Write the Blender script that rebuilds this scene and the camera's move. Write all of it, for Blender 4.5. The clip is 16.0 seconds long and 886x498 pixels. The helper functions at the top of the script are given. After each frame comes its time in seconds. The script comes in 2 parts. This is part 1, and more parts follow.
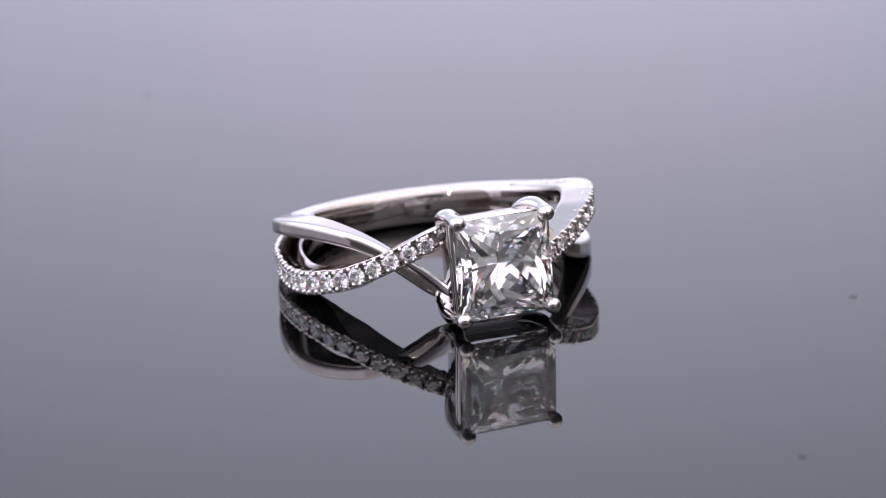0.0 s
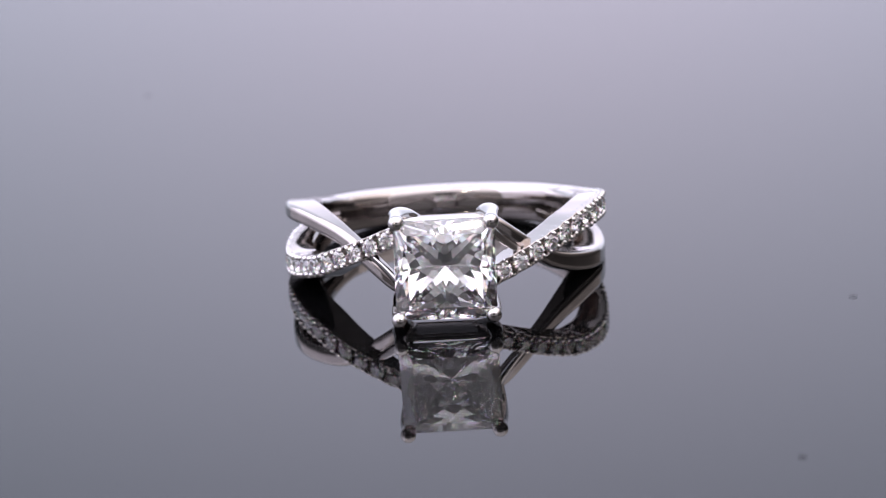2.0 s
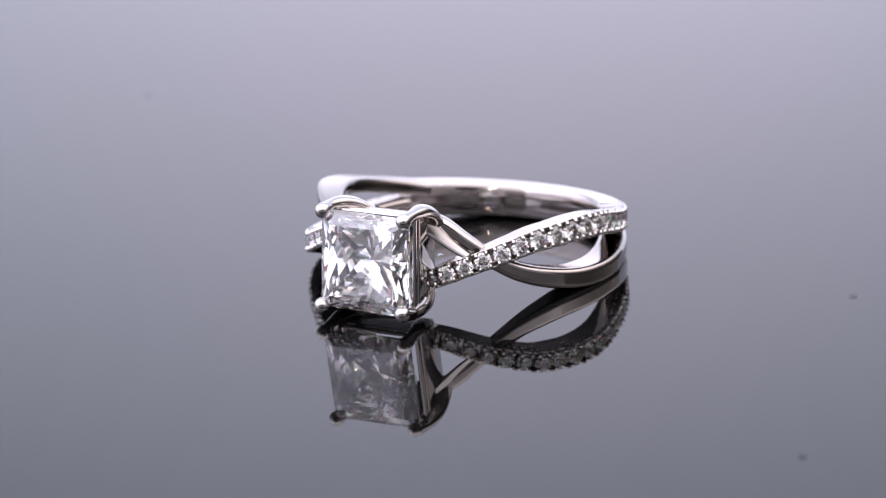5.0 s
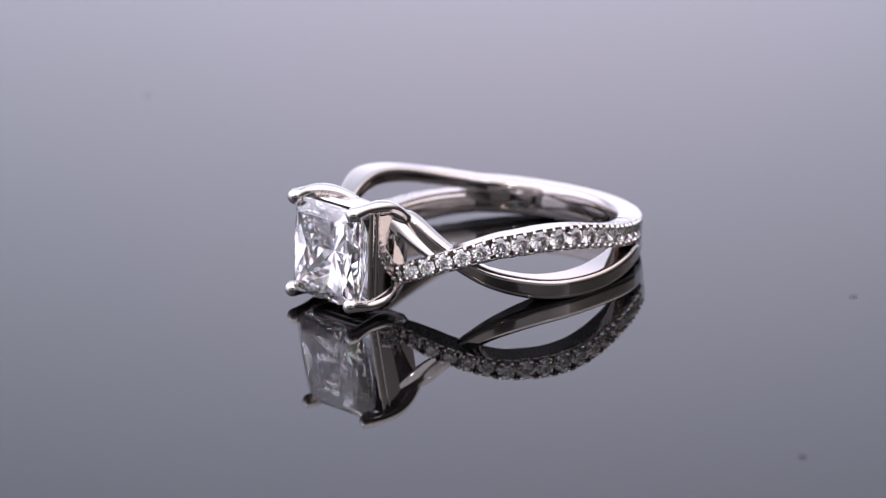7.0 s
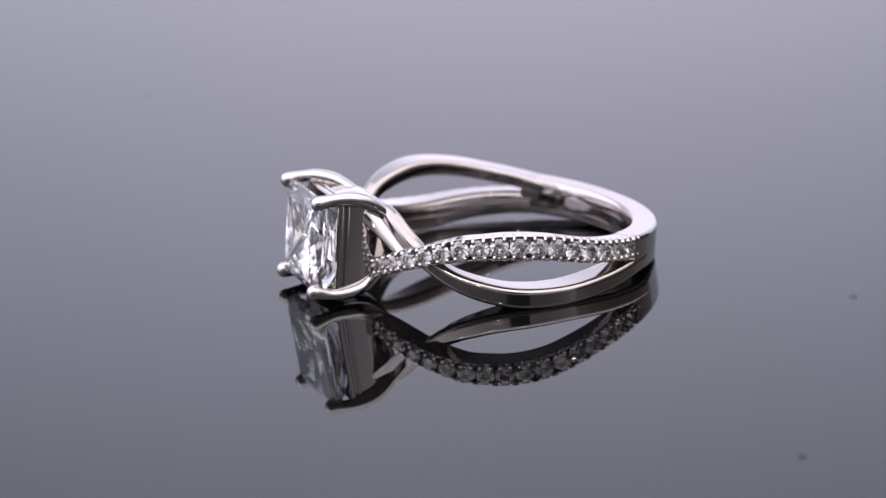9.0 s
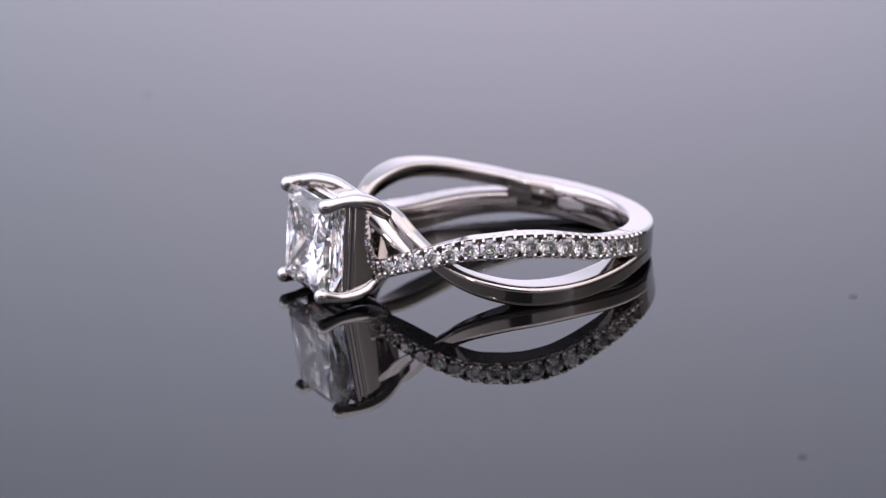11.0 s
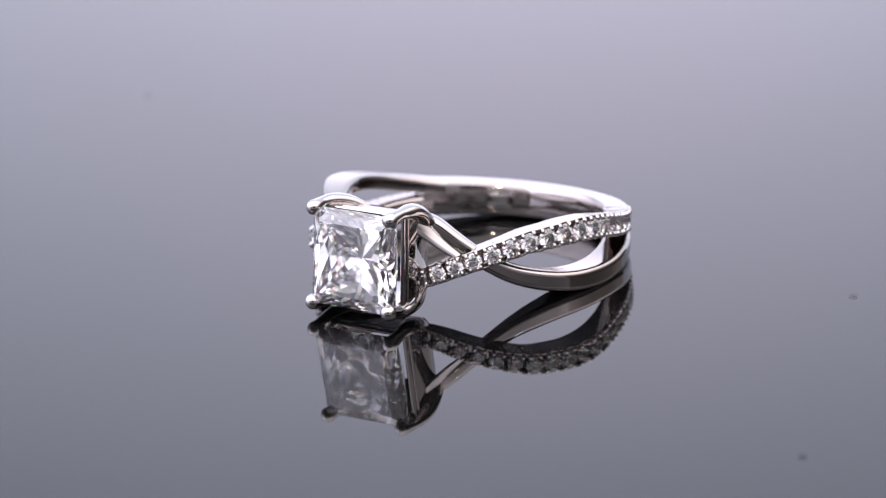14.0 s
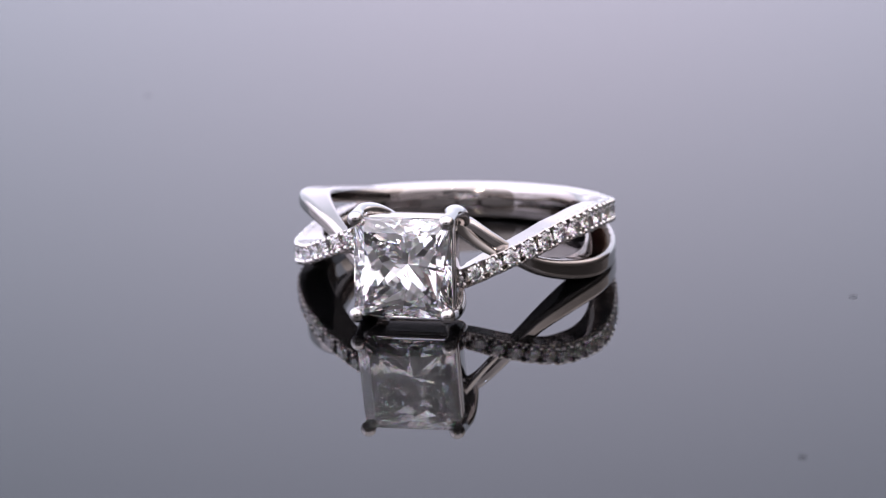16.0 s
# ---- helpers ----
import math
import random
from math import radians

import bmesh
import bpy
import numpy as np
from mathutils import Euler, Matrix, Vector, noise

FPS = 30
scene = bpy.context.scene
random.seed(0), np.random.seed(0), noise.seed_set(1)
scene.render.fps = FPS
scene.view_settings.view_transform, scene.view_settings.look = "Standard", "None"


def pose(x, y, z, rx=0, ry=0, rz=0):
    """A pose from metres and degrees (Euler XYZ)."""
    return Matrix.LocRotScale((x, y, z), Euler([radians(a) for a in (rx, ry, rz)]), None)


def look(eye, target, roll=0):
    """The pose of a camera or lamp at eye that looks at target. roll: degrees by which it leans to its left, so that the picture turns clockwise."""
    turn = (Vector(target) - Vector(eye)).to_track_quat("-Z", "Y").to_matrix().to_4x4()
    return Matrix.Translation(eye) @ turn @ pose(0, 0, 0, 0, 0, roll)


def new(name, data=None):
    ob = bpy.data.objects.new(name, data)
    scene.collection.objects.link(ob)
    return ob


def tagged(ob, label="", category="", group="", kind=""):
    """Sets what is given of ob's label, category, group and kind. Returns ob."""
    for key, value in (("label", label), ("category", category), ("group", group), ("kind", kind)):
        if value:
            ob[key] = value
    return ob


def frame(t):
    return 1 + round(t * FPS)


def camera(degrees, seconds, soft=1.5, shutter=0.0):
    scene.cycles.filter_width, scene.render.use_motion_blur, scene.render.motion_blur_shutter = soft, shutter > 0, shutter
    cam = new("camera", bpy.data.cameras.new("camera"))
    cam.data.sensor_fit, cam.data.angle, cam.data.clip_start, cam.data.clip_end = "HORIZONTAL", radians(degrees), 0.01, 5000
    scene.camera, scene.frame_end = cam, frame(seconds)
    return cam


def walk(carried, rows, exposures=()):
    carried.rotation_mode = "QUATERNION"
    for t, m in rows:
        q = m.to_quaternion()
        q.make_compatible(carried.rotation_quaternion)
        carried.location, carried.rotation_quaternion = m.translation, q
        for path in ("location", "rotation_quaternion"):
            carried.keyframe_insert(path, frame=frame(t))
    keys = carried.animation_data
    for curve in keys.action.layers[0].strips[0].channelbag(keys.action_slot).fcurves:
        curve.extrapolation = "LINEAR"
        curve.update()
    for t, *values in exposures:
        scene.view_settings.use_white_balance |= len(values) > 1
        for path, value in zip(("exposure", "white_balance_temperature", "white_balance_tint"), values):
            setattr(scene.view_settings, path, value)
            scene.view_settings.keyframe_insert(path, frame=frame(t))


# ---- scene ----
cam = camera(17.82, 16.0, soft=1.0)
CAM = look((-0.00000, -0.17870, 0.05975), (-0.00172, 0.00049, 0.00151), -3.075)
walk(cam, [(0.0, CAM), (16.0, CAM)], exposures=[(0.0, 0.0), (1.5, 0.0), (2.5, 0.05), (4.0, 0.07), (6.0, 0.05), (6.7, 0.02), (7.2, -0.06), (8.0, -0.18), (9.0, -0.23),
                                               (10.5, -0.23), (11.5, -0.18), (12.2, -0.06), (12.7, 0.02), (13.5, 0.05), (16.0, 0.07)])
cam.data.dof.use_dof = True
cam.data.dof.focus_distance = 0.177
cam.data.dof.aperture_fstop = 48.0

# ---- light: a small photographic light tent, its white fabric emitting in place of outside lamps ----
world = bpy.data.worlds.new("world")
scene.world = world
world.use_nodes = True
world.node_tree.nodes["Background"].inputs[0].default_value = (0.13, 0.13, 0.14, 1)
world.node_tree.nodes["Background"].inputs[1].default_value = 0.4
scene.cycles.max_bounces = 24
scene.cycles.transmission_bounces = 24
scene.cycles.glossy_bounces = 10

GLOW = dict(back=0.94, top=1.3, left=1.7, right=1.05, front=0.85)
TINT = (1.03, 0.97, 1.08)
BACK_TINT = (0.99, 0.945, 1.18)
FAR_TINT = (0.89, 0.95, 1.18)
COOL_TINT = (1.0, 0.96, 1.17)
WARM_TINT = (1.07, 0.965, 1.0)
MM = 0.001
TABLE = 0.1  # the sheet lies this many millimetres below the origin


# ---- materials ----
def mat(name):
    m = bpy.data.materials.new(name)
    m.use_nodes = True
    nt = m.node_tree
    return m, nt, nt.nodes["Principled BSDF"]


def node(nt, kind, **values):
    n = nt.nodes.new(kind)
    for k, v in values.items():
        n.inputs[k].default_value = v
    return n


def metal(name, colour, rough, grain=900.0, bump=0.02):
    m, nt, b = mat(name)
    b.inputs["Metallic"].default_value = 1.0
    b.inputs["Base Color"].default_value = (*colour, 1)
    co = nt.nodes.new("ShaderNodeTexCoord")
    fine = node(nt, "ShaderNodeTexNoise", Scale=grain, Detail=3.0)
    wide = node(nt, "ShaderNodeTexNoise", Scale=grain * 0.16, Detail=2.0)
    for n in (fine, wide):
        nt.links.new(co.outputs["Object"], n.inputs["Vector"])
    rr = node(nt, "ShaderNodeMapRange")
    rr.inputs["To Min"].default_value = rough * 0.6
    rr.inputs["To Max"].default_value = rough * 1.5
    nt.links.new(wide.outputs["Fac"], rr.inputs["Value"])
    nt.links.new(rr.outputs["Result"], b.inputs["Roughness"])
    bp = node(nt, "ShaderNodeBump", Strength=bump, Distance=0.0001)
    nt.links.new(fine.outputs["Fac"], bp.inputs["Height"])
    nt.links.new(bp.outputs["Normal"], b.inputs["Normal"])
    return m


def gem(name, tint, spread):
    """Clear cut diamond; red, green and blue light bend a little differently."""
    m = bpy.data.materials.new(name)
    m.use_nodes = True
    nt = m.node_tree
    nt.nodes.remove(nt.nodes["Principled BSDF"])
    shade = None
    for k, colour in enumerate(((1.28, 0.86, 0.86), (0.86, 1.28, 0.86), (0.86, 0.86, 1.28))):
        g = nt.nodes.new("ShaderNodeBsdfGlass")
        g.inputs["Color"].default_value = (*[c * t for c, t in zip(colour, tint)], 1)
        g.inputs["Roughness"].default_value = 0.02
        g.inputs["IOR"].default_value = 2.417 + (k - 1) * spread
        if shade is None:
            shade = g
        else:
            mix = nt.nodes.new("ShaderNodeMixShader")
            mix.inputs["Fac"].default_value = 1 / (k + 1)
            nt.links.new(shade.outputs[0], mix.inputs[1])
            nt.links.new(g.outputs[0], mix.inputs[2])
            shade = mix
    nt.links.new(shade.outputs[0], nt.nodes["Material Output"].inputs["Surface"])
    return m


def glow_fabric(name, strength, tint, far_tint=None, hot=None, span=(0.06, 0.3, 0.04, 1.3), folds=(9.0, 0.4)):
    """White tent cloth whose soft, uneven lamplight is put in as ramped emission."""
    m, nt, b = mat(name)
    b.inputs["Base Color"].default_value = (0.3, 0.3, 0.3, 1)
    b.inputs["Roughness"].default_value = 0.9
    co = nt.nodes.new("ShaderNodeTexCoord")
    n = node(nt, "ShaderNodeTexNoise", Scale=folds[0], Detail=1.0)
    nt.links.new(co.outputs["Object"], n.inputs["Vector"])
    r = node(nt, "ShaderNodeMapRange")
    r.inputs["To Min"].default_value = strength * (1 - folds[1])
    r.inputs["To Max"].default_value = strength * (1 + folds[1])
    nt.links.new(n.outputs["Fac"], r.inputs["Value"])
    last = r.outputs["Result"]
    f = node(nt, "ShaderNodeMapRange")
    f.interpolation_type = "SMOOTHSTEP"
    # a pool of light put into the emission, fading with distance from hot
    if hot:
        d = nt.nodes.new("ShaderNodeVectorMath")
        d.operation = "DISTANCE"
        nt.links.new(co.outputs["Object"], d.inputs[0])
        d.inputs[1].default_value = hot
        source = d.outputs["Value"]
    else:
        # no lamp hangs outside; the dimming towards the foot is put into the emission
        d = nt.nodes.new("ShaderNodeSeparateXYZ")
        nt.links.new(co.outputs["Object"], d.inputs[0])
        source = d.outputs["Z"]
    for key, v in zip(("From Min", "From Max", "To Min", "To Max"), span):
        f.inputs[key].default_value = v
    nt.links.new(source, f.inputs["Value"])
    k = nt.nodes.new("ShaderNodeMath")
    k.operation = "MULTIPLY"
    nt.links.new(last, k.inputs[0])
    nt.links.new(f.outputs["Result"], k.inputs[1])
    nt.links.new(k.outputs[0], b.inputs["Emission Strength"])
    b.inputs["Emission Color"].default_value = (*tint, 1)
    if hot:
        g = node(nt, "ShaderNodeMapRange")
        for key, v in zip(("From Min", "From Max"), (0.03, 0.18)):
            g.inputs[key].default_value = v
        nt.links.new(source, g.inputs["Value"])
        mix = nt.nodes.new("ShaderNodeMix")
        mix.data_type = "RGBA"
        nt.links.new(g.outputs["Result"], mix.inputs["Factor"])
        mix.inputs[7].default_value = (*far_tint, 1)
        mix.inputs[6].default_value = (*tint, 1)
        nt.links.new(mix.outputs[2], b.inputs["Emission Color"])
    return m


PLATINUM = metal("polished_white_gold", (0.61, 0.578, 0.56), 0.055)
SATIN = metal("softly_polished_white_gold", (0.52, 0.478, 0.455), 0.075, 1400.0, 0.03)
BEADMETAL = metal("bright_cut_white_gold", (0.78, 0.75, 0.74), 0.12, 2500.0, 0.06)
DIAMOND = gem("diamond", (1.0, 1.0, 1.0), 0.05)
MELEE = gem("small_diamond", (1.0, 0.998, 0.995), 0.02)

ACRYLIC, nt, b = mat("black_acrylic")
b.inputs["Base Color"].default_value = (0.003, 0.003, 0.0033, 1)
b.inputs["Roughness"].default_value = 0.012
b.inputs["IOR"].default_value = 1.43
co = nt.nodes.new("ShaderNodeTexCoord")
n1 = node(nt, "ShaderNodeTexNoise", Scale=60.0, Detail=4.0)
nt.links.new(co.outputs["Object"], n1.inputs["Vector"])
mr = node(nt, "ShaderNodeMapRange")
mr.inputs["To Min"].default_value = 0.006
mr.inputs["To Max"].default_value = 0.022
nt.links.new(n1.outputs["Fac"], mr.inputs["Value"])
nt.links.new(mr.outputs["Result"], b.inputs["Roughness"])

SENSOR_DUST, nt, b = mat("grey_sensor_dust")
b.inputs["Base Color"].default_value = (0.05, 0.05, 0.055, 1)
b.inputs["Alpha"].default_value = 0.12
b.inputs["Roughness"].default_value = 0.95



def glow(name, colour, strength):
    m, nt, b = mat(name)
    b.inputs["Base Color"].default_value = (0.85, 0.85, 0.85, 1)
    b.inputs["Emission Color"].default_value = (*colour, 1)
    b.inputs["Emission Strength"].default_value = strength
    return m


WARM_LED = glow("warm_led", (1.0, 0.88, 0.72), 170.0)
# blue tint for unseen bulbs, added so the stones flash coloured fire
COOL_LED = glow("cool_led", (0.5, 0.68, 1.0), 170.0)
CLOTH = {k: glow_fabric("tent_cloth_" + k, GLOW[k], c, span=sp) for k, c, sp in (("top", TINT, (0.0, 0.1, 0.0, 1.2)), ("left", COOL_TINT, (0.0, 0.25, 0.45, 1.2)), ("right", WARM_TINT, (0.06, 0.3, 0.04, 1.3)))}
# the backdrop's bright centre and bluer falloff are put into its emission
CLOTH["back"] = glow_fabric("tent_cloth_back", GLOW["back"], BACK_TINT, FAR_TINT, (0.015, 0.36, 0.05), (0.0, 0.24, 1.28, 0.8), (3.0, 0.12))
# light from high up is put into the front cloth's emission, growing with height
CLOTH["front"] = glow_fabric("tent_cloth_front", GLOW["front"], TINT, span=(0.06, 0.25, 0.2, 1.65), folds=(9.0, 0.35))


# ---- mesh helpers ----
def link(name, bm, material, parent=None, label="", sharp=0.6):
    me = bpy.data.meshes.new(name)
    bmesh.ops.recalc_face_normals(bm, faces=bm.faces[:])
    for e in bm.edges:
        e.smooth = not (len(e.link_faces) == 2 and e.calc_face_angle(0) > sharp)
    for f in bm.faces:
        f.smooth = True
    bm.to_mesh(me)
    bm.free()
    me.materials.append(material)
    ob = new(name, me)
    ob.parent = parent
    if label:
        ob["label"] = label
    return ob


def part(name, bm, material, parent, label="", sharp=0.6):
    return link(name, bm, material, parent, label, sharp)


def loft(sections, closed=False, caps=True):
    """A skin over rings of equal length."""
    bm = bmesh.new()
    rows = [[bm.verts.new(Vector(p) * MM) for p in s] for s in sections]
    n = len(rows[0])
    k = len(rows)
    for i in range(k if closed else k - 1):
        a, c = rows[i], rows[(i + 1) % k]
        for j in range(n):
            bm.faces.new((a[j], a[(j + 1) % n], c[(j + 1) % n], c[j]))
    if caps and not closed:
        bm.faces.new(rows[0])
        bm.faces.new(rows[-1])
    return bm


def interp(table, x):
    """Smooth curve through (x, y) pairs."""
    if x <= table[0][0]:
        return table[0][1]
    if x >= table[-1][0]:
        return table[-1][1]
    for i in range(len(table) - 1):
        if x <= table[i + 1][0]:
            break
    x0, y0 = table[i]
    x1, y1 = table[i + 1]

    def slope(j):
        if j <= 0 or j >= len(table) - 1:
            return 0.0 if j not in (0, len(table) - 1) else (table[min(j + 1, len(table) - 1)][1] - table[max(j - 1, 0)][1]) / (table[min(j + 1, len(table) - 1)][0] - table[max(j - 1, 0)][0])
        return (table[j + 1][1] - table[j - 1][1]) / (table[j + 1][0] - table[j - 1][0])

    h = x1 - x0
    u = (x - x0) / h
    m0, m1 = slope(i) * h, slope(i + 1) * h
    return (2 * u**3 - 3 * u**2 + 1) * y0 + (u**3 - 2 * u**2 + u) * m0 + (-2 * u**3 + 3 * u**2) * y1 + (u**3 - u**2) * m1


def rounded(w, h, r_in, r_out, flat=1.0):
    """A rounded rectangle, w radially from 0 to w, height +-h; corners at the inner and outer side."""
    arcs = []
    r_in, r_out = min(r_in, h * 0.95), min(r_out, h * 0.95)
    q = r_in * flat
    for cx, cz, ra, rr, a0 in ((w - r_out, h - r_out, r_out, r_out, 0), (q, h - r_in, q, r_in, 90), (q, -h + r_in, q, r_in, 180), (w - r_out, -h + r_out, r_out, r_out, 270)):
        arcs.append([(cx + ra * math.cos(radians(a0 + 18 * k)), cz + rr * math.sin(radians(a0 + 18 * k))) for k in range(6)])
    pts = []
    for i, arc in enumerate(arcs):
        pts += arc
        p, q = arc[-1], arcs[(i + 1) % 4][0]
        pts += [(p[0] + (q[0] - p[0]) * u, p[1] + (q[1] - p[1]) * u) for u in (0.06, 0.5, 0.94)]
    return pts


def channel(w, h, deep, lip, r_in, skirt=0.0, dip=0.0):
    """A bar with a trough along its outer side, in which the small stones sit; its lips are cut down by dip."""
    e = w - dip
    pts = [(e, h - 0.04), (e - 0.04, h)]
    top_r = 0.12 if skirt > 0 else r_in
    top = h + skirt
    pts += [(top_r + 0.06, top), (top_r, top)]
    for a0, cz, rr in ((90, top - top_r, top_r), (180, -h + r_in, r_in)):
        for k in range(1, 6):
            a = radians(a0 + 18 * k)
            pts.append((rr + rr * math.cos(a), cz + rr * math.sin(a)))
    pts += [(r_in + 0.06, -h), (e - 0.04, -h), (e, -h + 0.04), (e, -h + lip), (e - 0.03, -h + lip + 0.03), (w - deep, -h + lip + 0.2)]
    pts += [(w - deep, h - lip - 0.2), (e - 0.03, h - lip - 0.03), (e, h - lip)]
    return pts


def cyl(phi, r, z, side):
    """Ring coordinates: phi degrees from the stone, radius, height; side -1 is the half-turn about the stone's axis."""
    a = radians(phi)
    return Vector((side * r * math.sin(a), -r * math.cos(a), side * z))


# ---- the tent and the table ----
def quad(name, pts, material, label):
    bm = bmesh.new()
    vs = [bm.verts.new(p) for p in pts]
    bm.faces.new(vs)
    bmesh.ops.solidify(bm, geom=bm.faces[:], thickness=0.002)
    return tagged(link(name, bm, material), label, "light tent", kind="structure")


S, ZT, YB, YF = 0.34, 0.48, 0.36, -0.24
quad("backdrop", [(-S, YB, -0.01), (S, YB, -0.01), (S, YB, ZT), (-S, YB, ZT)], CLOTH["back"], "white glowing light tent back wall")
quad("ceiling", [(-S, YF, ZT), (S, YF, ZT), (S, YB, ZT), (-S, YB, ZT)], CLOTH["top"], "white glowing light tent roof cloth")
quad("wall_left", [(-S, YF, -0.01), (-S, YB, -0.01), (-S, YB, ZT), (-S, YF, ZT)], CLOTH["left"], "white glowing light tent side wall, glow dimmed towards its foot")
quad("wall_right", [(S, YF, -0.01), (S, YB, -0.01), (S, YB, ZT), (S, YF, ZT)], CLOTH["right"], "white glowing light tent side wall, glow dimmed towards its foot")


def front_wall():
    """White cloth with a round opening for the lens."""
    bm = bmesh.new()
    cx, cz, rad, n = 0.0, 0.08, 0.055, 32
    inner, outer = [], []
    for k in range(n):
        a = 2 * math.pi * k / n + math.pi / n
        dx, dz = math.cos(a), math.sin(a)
        inner.append(bm.verts.new((cx + 1.1 * rad * dx, YF, cz + rad * dz)))
        reach = min((S / abs(dx)) if abs(dx) > 1e-6 else 9, ((ZT - cz) / dz) if dz > 1e-6 else 9, ((-0.01 - cz) / dz) if dz < -1e-6 else 9)
        outer.append(bm.verts.new((cx + dx * reach, YF, cz + dz * reach)))
    for k in range(n):
        j = (k + 1) % n
        bm.faces.new((inner[k], inner[j], outer[j], outer[k]))
    bmesh.ops.solidify(bm, geom=bm.faces[:], thickness=0.002)
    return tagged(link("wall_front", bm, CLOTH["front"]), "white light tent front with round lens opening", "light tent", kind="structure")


front_wall()

bm = bmesh.new()
bmesh.ops.create_cube(bm, size=1.0, matrix=Matrix.Translation((0, 0.06, -0.003 - TABLE * MM)) @ Matrix.Diagonal((0.70, 0.62, 0.006, 1)))
tagged(link("table_surface", bm, ACRYLIC), "glossy black acrylic sheet mirroring the ring", "tabletop", kind="structure")


def led_bulb(x, y, z, r, glowing):
    bm = bmesh.new()
    bmesh.ops.create_uvsphere(bm, u_segments=16, v_segments=10, radius=r, matrix=Matrix.Translation((0, 0, 0)) @ Matrix.Diagonal((1, 1, 0.6, 1)))
    ob = link("led_bulb", bm, glowing)
    ob.location = (x, y, z)
    return tagged(ob, "small %s white round bulb on the light tent" % ("warm" if glowing is WARM_LED else "cool"), "lamp", "bulbs inside the light tent")


for i, (x, y, z) in enumerate(((-0.085, YF + 0.005, 0.105), (0.17, YF + 0.005, 0.29), (-0.2, YF + 0.005, 0.3), (0.03, YF + 0.005, 0.33), (-0.11, YF + 0.005, 0.19))):
    led_bulb(x, y, z, 0.0045 if z < 0.12 else 0.0055, COOL_LED if i in (1, 2) else WARM_LED)


# ---- the ring; millimetres in its own space, stone towards -y ----
R_IN, R_OUT = 8.75, 10.65
PAVE_Z = [(9, -2.0), (14, -1.66), (20, -1.25), (30, -0.5), (37.5, 0.02), (44, 0.45), (52, 0.93), (60, 1.17), (68, 1.37), (76, 1.43), (84, 1.37), (92, 1.18), (104, 0.86), (119, 0.6), (130, 0.52)]
PAVE_H = [(9, 0.3), (13, 0.52), (16, 0.63), (30, 0.66), (44, 0.7), (60, 0.77), (74, 0.81), (90, 0.8), (105, 0.76), (130, 0.72)]
PAVE_R = [(9, 10.3), (25, 10.55), (40, 10.78), (55, 10.85), (75, 10.78), (92, 10.55), (110, 10.5), (128, 10.5)]  # proud where it passes over the plain strand
LOW_PLAIN_Z = [(16, 2.1), (20, 1.75), (27, 0.85), (34, 0.0), (40, -0.62), (48, -1.27), (58, -1.73), (70, -2.02), (82, -2.02), (95, -1.8), (110, -1.32), (125, -0.85), (135, -0.6)]
LOW_PLAIN_H = [(16, 0.5), (30, 0.54), (46, 0.6), (60, 0.67), (80, 0.69), (110, 0.62), (135, 0.55)]

# the strand that rests on the sheet hangs lower and is deeper than the raised one
PLAIN_Z = [(16, 2.1), (20, 1.75), (27, 0.85), (34, 0.0), (40, -0.62), (48, -1.2), (58, -1.62), (70, -1.9), (82, -1.9), (95, -1.68), (110, -1.25), (125, -0.85), (135, -0.6)]
PLAIN_H = [(16, 0.5), (30, 0.52), (60, 0.55), (80, 0.56), (110, 0.52), (135, 0.5)]


A_FIRST, A_LAST = 14.5, 121.0  # first and last small stone of one strand
SKIRT = [(9, 0.0), (34, 0.02), (50, 0.18), (76, 0.26), (100, 0.2), (128, 0.04)]


def pave_lengths():
    """Angle against the length run along the set strand."""
    rows, run = [(0.0, A_FIRST)], 0.0
    ph, step = A_FIRST, 0.5
    while ph < A_LAST:
        dz = interp(PAVE_Z, ph + step) - interp(PAVE_Z, ph)
        run += math.hypot(R_OUT * radians(step), dz)
        ph += step
        rows.append((run, ph))
    return rows


LENGTHS = pave_lengths()
N_MELEE = round(LENGTHS[-1][0] / 1.29) + 1
PITCH = LENGTHS[-1][0] / (N_MELEE - 1)


def stone_angle(u):
    """The angle of stone number u (between two stones for a fraction), all equally far apart along the strand."""
    return interp(LENGTHS, u * PITCH) if u <= N_MELEE - 1 else A_LAST + math.degrees((u - N_MELEE + 1) * PITCH / R_OUT)


MIDS = [stone_angle(i) for i in range(N_MELEE)]


def scallop(ph):
    """How deep the lip is cut beside each small stone; full height between two stones, where the claws stand."""
    near = min(abs(ph - m) for m in MIDS) / 7.0
    return 0.1 * max(0.0, math.cos(2 * math.pi * min(near, 0.5))) ** 0.6


def strand(side, z_of, h_of, a0, a1, r0, r1_of, rc_in, rc_out, step=2.0, trough=False):
    secs = []
    n = int((a1 - a0) / step) + 1
    for i in range(n + 1):
        ph = a0 + (a1 - a0) * i / n
        z, h, r1 = interp(z_of, ph), interp(h_of, ph), interp(r1_of, ph)
        d = (interp(z_of, ph + 0.5) - interp(z_of, ph - 0.5)) / (R_OUT * radians(1.0))
        h *= math.sqrt(1 + min(d * d, 1.2))
        rin = interp(r0, ph)
        secs.append([cyl(ph, rin + q, z + v, side) for q, v in (channel(r1 - rin, h, 0.6, 0.12, rc_in, interp(SKIRT, ph) * (1.0 if side < 0 else -0.6), scallop(ph)) if trough else rounded(r1 - rin, h, rc_in, interp(rc_out, ph)))])
    return loft(secs)


ring = new("engagement_ring")
tagged(ring, "polished white gold ring with square diamond, crossing split shank", "ring")


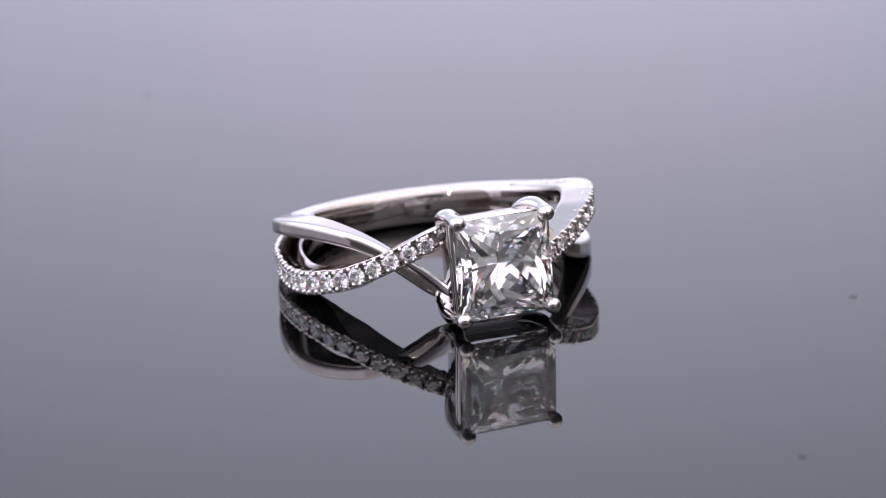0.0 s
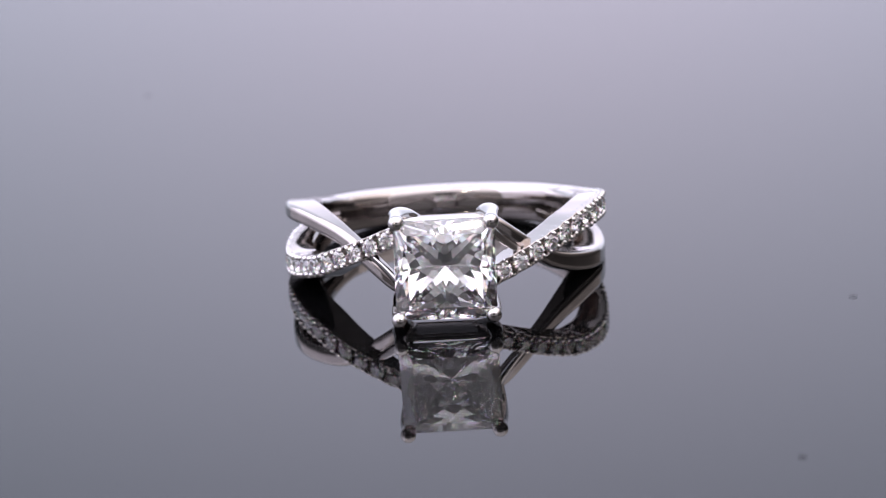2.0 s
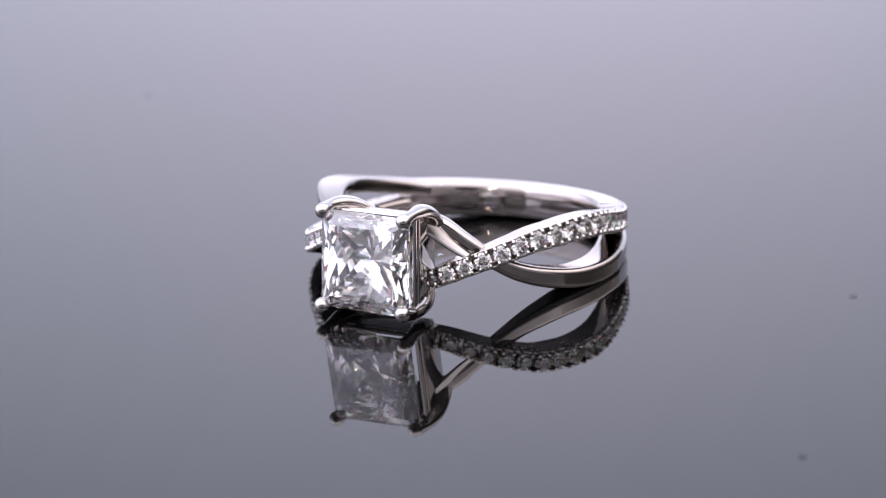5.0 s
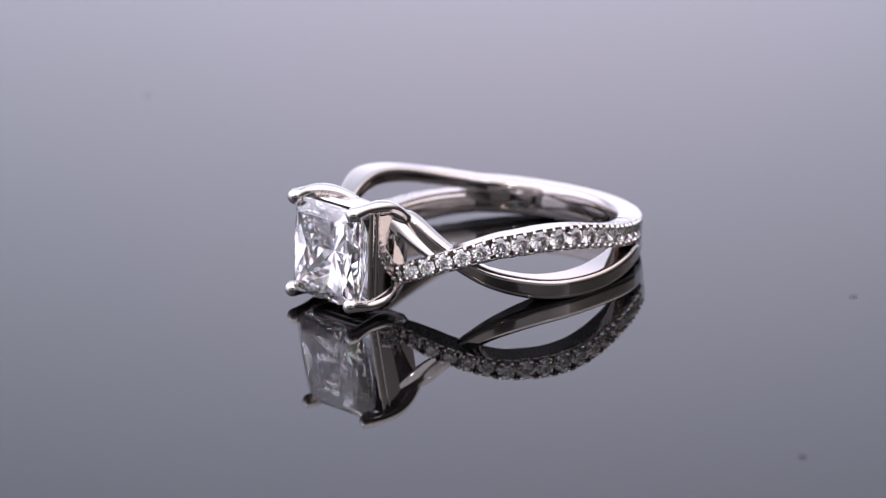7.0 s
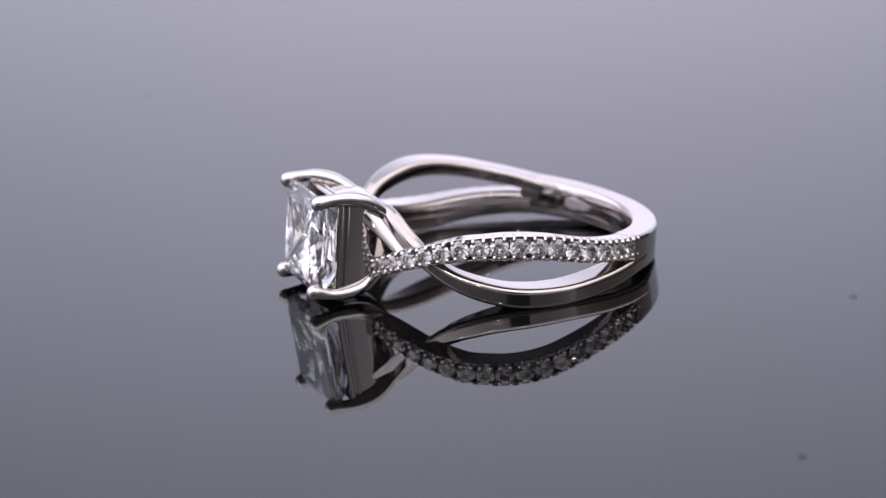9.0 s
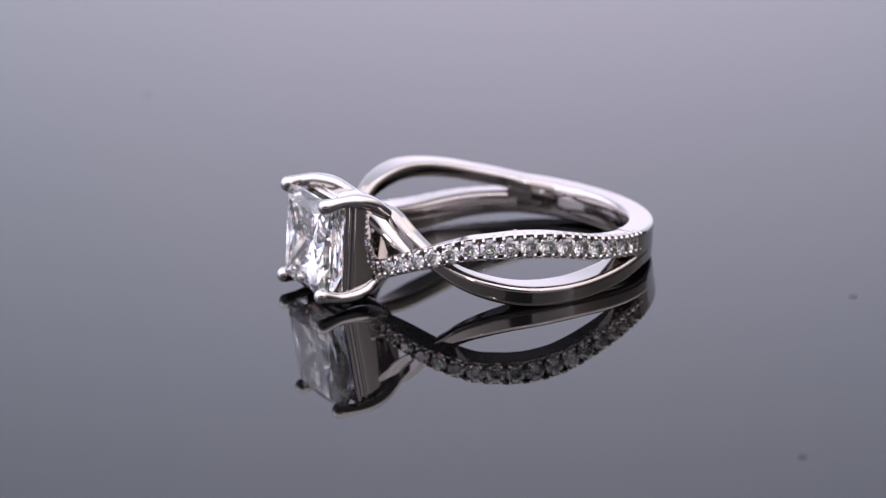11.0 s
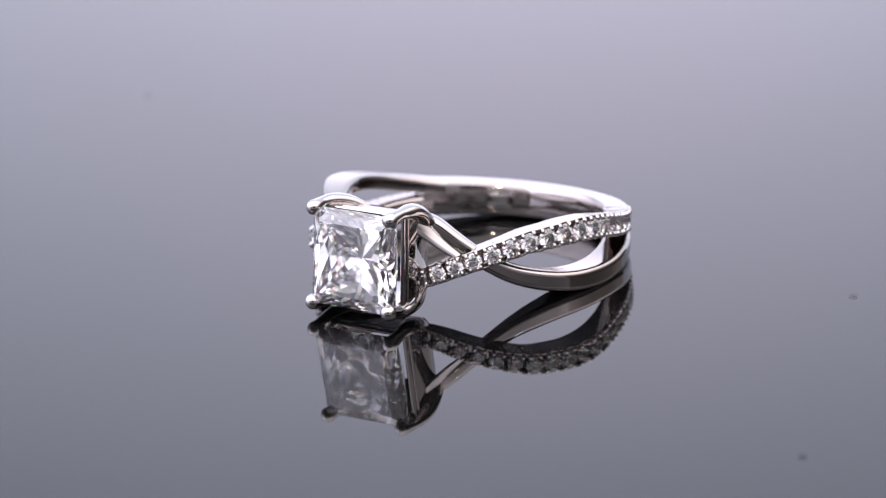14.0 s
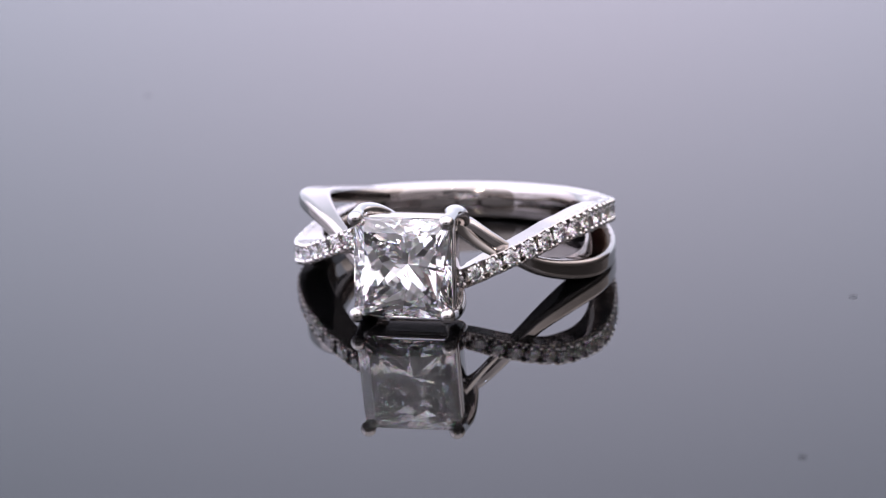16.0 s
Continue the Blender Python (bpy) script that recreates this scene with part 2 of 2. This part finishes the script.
def back_band():
    top = [(112, 1.38), (125, 1.27), (140, 1.18), (160, 1.08), (180, 1.05)]
    secs = []
    for i in range(71):
        ph = 112 + (360 - 224) * i / 70
        q = ph if ph <= 180 else 360 - ph
        h = interp(top, q)
        # between the strands' feet the band narrows to nothing, as the two grow out of it
        lo = interp([(112, -1.2), (122, -1.3), (135, -1.3), (160, -1.28), (180, -1.27)], q)
        a, c = h, lo
        mid, half = (a + c) / 2, (a - c) / 2
        secs.append([cyl(ph, R_IN + 0.02 + u, mid + v, 1) for u, v in rounded(R_OUT - R_IN - 0.05, half, 0.95, 0.25, 0.3)])
    return secs


SECS = back_band()
part("band", loft(SECS[6:-6]), SATIN, ring, "plain polished back of the band")


def melee():
    """A small round brilliant, table up +z, radius 1."""
    bm = bmesh.new()
    tab = [bm.verts.new((0.56 * math.cos(math.pi * k / 4), 0.56 * math.sin(math.pi * k / 4), 0.34)) for k in range(8)]
    mid = [bm.verts.new((0.80 * math.cos(math.pi * (k + 0.5) / 4), 0.80 * math.sin(math.pi * (k + 0.5) / 4), 0.20)) for k in range(8)]
    gir = [bm.verts.new((math.cos(math.pi * k / 8), math.sin(math.pi * k / 8), 0.03)) for k in range(16)]
    low = [bm.verts.new((math.cos(math.pi * k / 8), math.sin(math.pi * k / 8), -0.03)) for k in range(16)]
    pav = [bm.verts.new((0.28 * math.cos(math.pi * (k + 0.5) / 4), 0.28 * math.sin(math.pi * (k + 0.5) / 4), -0.66)) for k in range(8)]
    cul = bm.verts.new((0, 0, -0.86))
    bm.faces.new(tab)
    for k in range(8):
        j = (k + 1) % 8
        bm.faces.new((tab[k], mid[k], tab[j]))
        bm.faces.new((tab[k], gir[2 * k], mid[k]))
        bm.faces.new((mid[k], gir[2 * k], gir[2 * k + 1]))
        bm.faces.new((mid[k], gir[2 * k + 1], gir[(2 * k + 2) % 16]))
        bm.faces.new((mid[k], gir[(2 * k + 2) % 16], tab[j]))
        bm.faces.new((pav[k], low[2 * k + 1], low[2 * k]))
        bm.faces.new((pav[k], low[(2 * k + 2) % 16], low[2 * k + 1]))
        bm.faces.new((pav[k], pav[j], low[(2 * k + 2) % 16]))
        bm.faces.new((pav[j], pav[k], cul))
    for k in range(16):
        j = (k + 1) % 16
        bm.faces.new((gir[k], low[k], low[j], gir[j]))
    bmesh.ops.recalc_face_normals(bm, faces=bm.faces[:])
    me = bpy.data.meshes.new("melee_diamond")
    bm.to_mesh(me)
    bm.free()
    me.materials.append(MELEE)
    return me


def bead_mesh():
    """A claw: a short upright pin with a domed head, radius 1, height 2."""
    bm = bmesh.new()
    rows = []
    for rr, z in ((1.0, -2.0), (1.0, -0.1), (0.8, 0.55), (0.38, 0.92)):
        rows.append([bm.verts.new((rr * math.cos(math.pi * k / 4), rr * math.sin(math.pi * k / 4), z)) for k in range(8)])
    for a, c in zip(rows, rows[1:]):
        for k in range(8):
            bm.faces.new((a[k], a[(k + 1) % 8], c[(k + 1) % 8], c[k]))
    bm.faces.new(rows[-1])
    bm.faces.new(rows[0])
    bmesh.ops.recalc_face_normals(bm, faces=bm.faces[:])
    for f in bm.faces:
        f.smooth = True
    me = bpy.data.meshes.new("claw")
    bm.to_mesh(me)
    bm.free()
    me.materials.append(BEADMETAL)
    return me


MELEE_ME, BEAD_ME = melee(), bead_mesh()


def pave_strand(side):
    st = part("pave_strand", strand(side, PAVE_Z, PAVE_H, 9.5, 128, [(9, 9.75), (14, 9.3), (20, 9.0), (30, R_IN), (128, R_IN)], PAVE_R, 0.42, 0.12, step=0.6, trough=True), SATIN, ring, "diamond-set strand with tiny claws")

    def place(name, me, ph, dz, r, size, tall, spin=0.0, tip=0.0, across_size=None):
        z = interp(PAVE_Z, ph)
        slope = (interp(PAVE_Z, ph + 1) - interp(PAVE_Z, ph - 1)) / (R_OUT * radians(2.0))
        lean = math.atan(slope)
        # across the strand: the foot moves back along it as it climbs
        p = cyl(ph - math.degrees(dz * math.sin(lean) / R_OUT), r, z + dz * math.cos(lean), side)
        a = radians(ph)
        out = Vector((side * math.sin(a), -math.cos(a), 0))
        along = Vector((side * math.cos(a) * math.cos(lean), math.sin(a) * math.cos(lean), side * math.sin(lean)))
        across = out.cross(along)
        m = Matrix((along, across, out)).transposed().to_4x4()
        ob = new(name, me)
        ob.parent = st
        ob.matrix_basis = Matrix.Translation(p * MM) @ m @ pose(0, 0, 0, tip, tip * 0.7, spin) @ Matrix.Diagonal((size * MM, (across_size or size) * MM, tall * MM, 1))
        return ob

    for k in range(N_MELEE):
        ph = stone_angle(k)
        h = interp(PAVE_H, ph)
        place("melee_diamond", MELEE_ME, ph, 0.0, interp(PAVE_R, ph) - 0.06 + random.uniform(-0.02, 0.02), min(0.83 * h + 0.02, 0.655), 0.6, random.uniform(0, 45), random.uniform(-4, 4))
        for s in (-1, 1):
            for o in (0.27, 0.73):
                place("claw", BEAD_ME, stone_angle(k + o), s * (h - 0.21), interp(PAVE_R, stone_angle(k + o)) - 0.07, 0.16, 0.26, across_size=0.22)
    return st


def plain_strand(side):
    return part("plain_strand", strand(side, LOW_PLAIN_Z if side > 0 else PLAIN_Z, LOW_PLAIN_H if side > 0 else PLAIN_H, 15, 134, [(15, 9.15), (28, 9.0), (42, 8.8), (56, 8.5), (70, 8.4), (95, 8.5), (120, R_IN), (134, R_IN)], [(15, 10.2), (28, 10.1), (42, 9.9), (60, 10.15), (80, R_OUT), (134, R_OUT)], 0.34, [(15, 0.42), (28, 0.42), (42, 0.38), (62, 0.36), (134, 0.3)]), SATIN, ring, "plain polished strand")


# ---- the head: prongs, rails and the square stone ----
FACE = 14.15
HALF = 3.1


def tube(path, radii, n=12):
    pts = [Vector(p) for p in path]
    secs = []
    for i, p in enumerate(pts):
        t = (pts[min(i + 1, len(pts) - 1)] - pts[max(i - 1, 0)]).normalized()
        u = t.cross(Vector((1, 0.01, 0)) if abs(t.x) < 0.8 else Vector((0, 0, 1))).normalized()
        v = t.cross(u)
        a, c = radii[i]
        secs.append([p + u * (a * math.cos(2 * math.pi * k / n)) + v * (c * math.sin(2 * math.pi * k / n)) for k in range(n)])
    return loft(secs)


def smooth_path(points, n):
    """Points along a smooth curve; each is x, y, z, radius."""
    tables = [[(i, p[j]) for i, p in enumerate(points)] for j in range(4)]
    return [[interp(tb, (len(points) - 1) * i / n) for tb in tables] for i in range(n + 1)]


def prong(points):
    path = smooth_path(points, 26)
    # domed tip
    tip, r = Vector(path[-1][:3]), path[-1][3]
    way = (Vector(path[-1][:3]) - Vector(path[-2][:3])).normalized()
    for a in (20, 40, 60, 78):
        q = tip + way * (r * math.sin(radians(a)))
        path.append([*q, r * math.cos(radians(a))])
    # the body broadens towards its foot, on the side of the stone
    radii = []
    for i, p in enumerate(path):
        wide = 1 + 0.75 * max(0.0, 1 - i / 22) ** 0.7
        radii.append((p[3], p[3] * wide))
        p[0] -= math.copysign(p[3] * (wide - 1), p[0])
    return tube([p[:3] for p in path], radii, 16)


# the plain strand climbs into one prong of its side, the set strand into the other; the two lower ones bulge down to the sheet
HEAD_TURN = pose(0, 0, 0, 0, 0.7, 0).to_3x3()


def from_plain(sag, cap):
    return [(2.95, -9.1, 1.8, 0.3), (2.95, -9.9, 2.4 + 0.2 * sag, 0.46), (3.02, -10.9, 2.88 + sag, 0.5), (3.05, -11.9, 3.1 + sag, 0.48), (3.03, -13.0, 3.13 + 0.6 * sag, 0.39), (2.95, -FACE + 0.1, cap, 0.52)]


def from_pave(sag, cap):
    return [(1.9, -9.2, 1.7, 0.46), (2.5, -10.05, 2.32 + 0.3 * sag, 0.54), (2.9, -11.0, 2.83 + 0.8 * sag, 0.52), (3.05, -12.1, 3.06 + sag, 0.45), (3.03, -13.0, 3.12 + 0.6 * sag, 0.39), (2.95, -FACE + 0.1, cap, 0.52)]


for sx, sz, pts in ((1, 1, from_plain(0.13, 2.98)), (-1, -1, from_plain(0.23, 3.16)), (1, -1, from_pave(0.06, 2.98)), (-1, 1, from_pave(0.16, 3.04))):
    turned_pts = []
    for x, y, z, r in pts:
        v = HEAD_TURN @ Vector((sx * x, y, sz * z))
        turned_pts.append((v.x, v.y, v.z, r))
    part("prong", prong(turned_pts), PLATINUM, ring, "rounded polished prong")

for side in (1, -1):
    strut = [(2.5, -10.9, 2.3, 0.3), (3.15, -10.15, 1.5, 0.27), (4.05, -9.45, 0.6, 0.22), (5.1, -8.75, -0.25, 0.12)]
    path = smooth_path([(side * x, y, side * z, r) for x, y, z, r in strut], 12)
    part("strut", tube([p[:3] for p in path], [(p[3] * 1.9, p[3] * 0.8) for p in path], 12), PLATINUM, ring, "leaf-shaped strut beside the prong")


def rail(y, half, r):
    c = [(-half, -half), (half, -half), (half, half), (-half, half)]
    secs = []
    for sx, sz in c:
        d = Vector((sx, 0, sz)).normalized()
        secs.append([Vector((sx, y, sz)) + d * (r * 1.35 * math.cos(2 * math.pi * k / 8)) + Vector((0, 1, 0)) * (r * 1.6 * math.sin(2 * math.pi * k / 8)) for k in range(8)])
    return loft(secs, closed=True)


for y, half, r in ((-12.5, 2.94, 0.13), (-12.0, 2.95, 0.08)):
    part("gallery_rail", rail(y, half, r), PLATINUM, ring, "thin square rail under the stone")


def basket():
    """The open square cup under the stone, wide at the stone, narrow at the shank."""
    secs = []
    for y, o in ((-12.4, 2.93), (-11.0, 2.9), (-9.8, 2.74), (-9.0, 2.45), (-9.0, 2.3), (-9.85, 2.58), (-11.0, 2.76), (-12.4, 2.82)):
        c = 0.35
        ring_pts = []
        for sx, sz in ((1, 1), (-1, 1), (-1, -1), (1, -1)):
            pair = [(sx * o, sz * (o - c)), (sx * (o - c), sz * o)]
            ring_pts += pair if sx * sz > 0 else pair[::-1]
        secs.append([(x, y, z) for x, z in ring_pts])
    return loft(secs, closed=True)


part("basket", basket(), PLATINUM, ring, "square polished cup under the stone")


def princess(side, girdle):
    """Square brilliant. Crown: table, a star and a bezel facet on each side, two facets at each corner. Pavilion: in each quarter
    nested chevrons whose arms run to the corners. All lengths in half sides; the girdle lies at 0, the table towards +z."""
    h = side / 2
    g = girdle / side
    table, table_z, star, star_z = 0.73, g + 0.165, 0.895, g + 0.105
    keel = [(0.86, 0.28), (0.68, 0.53), (0.46, 0.77), (0.23, 0.985)]  # chevron tips: out from the axis, below the girdle
    culet = 1.17
    pts = [(0, 0, -g - culet)]
    for q in range(4):
        c, w = round(math.cos(q * math.pi / 2)), round(math.sin(q * math.pi / 2))

        def turn(x, y, z):
            return (c * x - w * y, w * x + c * y, z)

        pts += [turn(1, 1, g), turn(1, 1, -g), turn(table, table, table_z), turn(star, 0, star_z)]
        pts += [turn(x, 0, -g - z) for x, z in keel]
    bm = bmesh.new()
    for p in pts:
        bm.verts.new(Vector(p) * h)
    bmesh.ops.convex_hull(bm, input=bm.verts[:])
    bmesh.ops.dissolve_limit(bm, angle_limit=0.002, verts=bm.verts[:], edges=bm.edges[:])
    bmesh.ops.recalc_face_normals(bm, faces=bm.faces[:])
    for v in bm.verts:
        # table towards -y in the ring
        v.co = Vector((v.co.x, -v.co.z, v.co.y)) * MM
    me = bpy.data.meshes.new("centre_diamond")
    bm.to_mesh(me)
    bm.free()
    me.materials.append(DIAMOND)
    ob = new("centre_diamond", me)
    ob.parent = ring
    ob["label"] = "clear square princess-cut diamond"
    ob.matrix_basis = Matrix.Translation((0, -(FACE - 0.45) * MM, -0.08 * MM)) @ HEAD_TURN.to_4x4()
    return ob


princess(6.36, 0.12)
for side in (1, -1):
    plain_strand(side)
    pave_strand(side)


def sensor_speck(x, y, r):
    bm = bmesh.new()
    bmesh.ops.create_icosphere(bm, subdivisions=2, radius=r)
    for v in bm.verts:
        k = 1 + 0.35 * noise.noise(v.co * 6000 + Vector((x * 100, y * 100, 0)))
        v.co = Vector((v.co.x * k, v.co.y * k, v.co.z * 0.25 * k))
    lowest = min(v.co.z for v in bm.verts)
    ob = link("sensor_speck", bm, SENSOR_DUST)
    ob.location = (x, y, -lowest - TABLE * MM)
    return tagged(ob, "tiny grey flake standing in for dust on the camera sensor", "dust", "dust specks on the acrylic")


# flat flakes added on the sheet to stand in for dust on the camera sensor
for x, y, r in ((24.31, -8.61, 0.3), (-26.26, 51.22, 0.2), (17.73, -34.70, 0.28)):
    sensor_speck(x * MM, y * MM, r * MM)


# ---- the turn: the ring goes round on the turning table and comes back ----
def turned(t):
    d = t - 9.75
    swing = 9.72 * (math.sqrt(d * d + 0.02) - 0.02)
    return pose(0, 0, 0, 0, 0, -80.17 + swing) @ pose(CX * MM, CY * MM, CZ * MM) @ pose(0, 0, 0, 0, 0, PSI) @ pose(0, 0, 0, -TAU, 0, 0) @ pose(0, 0, 0, 0, ROLL, 0)


CX, CY, CZ, PSI, TAU, ROLL = -1.73, 2.69, 2.35, 4.8, 6.5, 0.0


def motions():
    times = [0.5 * i for i in range(19)] + [9.25, 9.5, 9.65, 9.75, 9.85, 10.0, 10.25] + [10.5 + 0.5 * i for i in range(12)]
    walk(ring, [(t, turned(t)) for t in times])


motions()
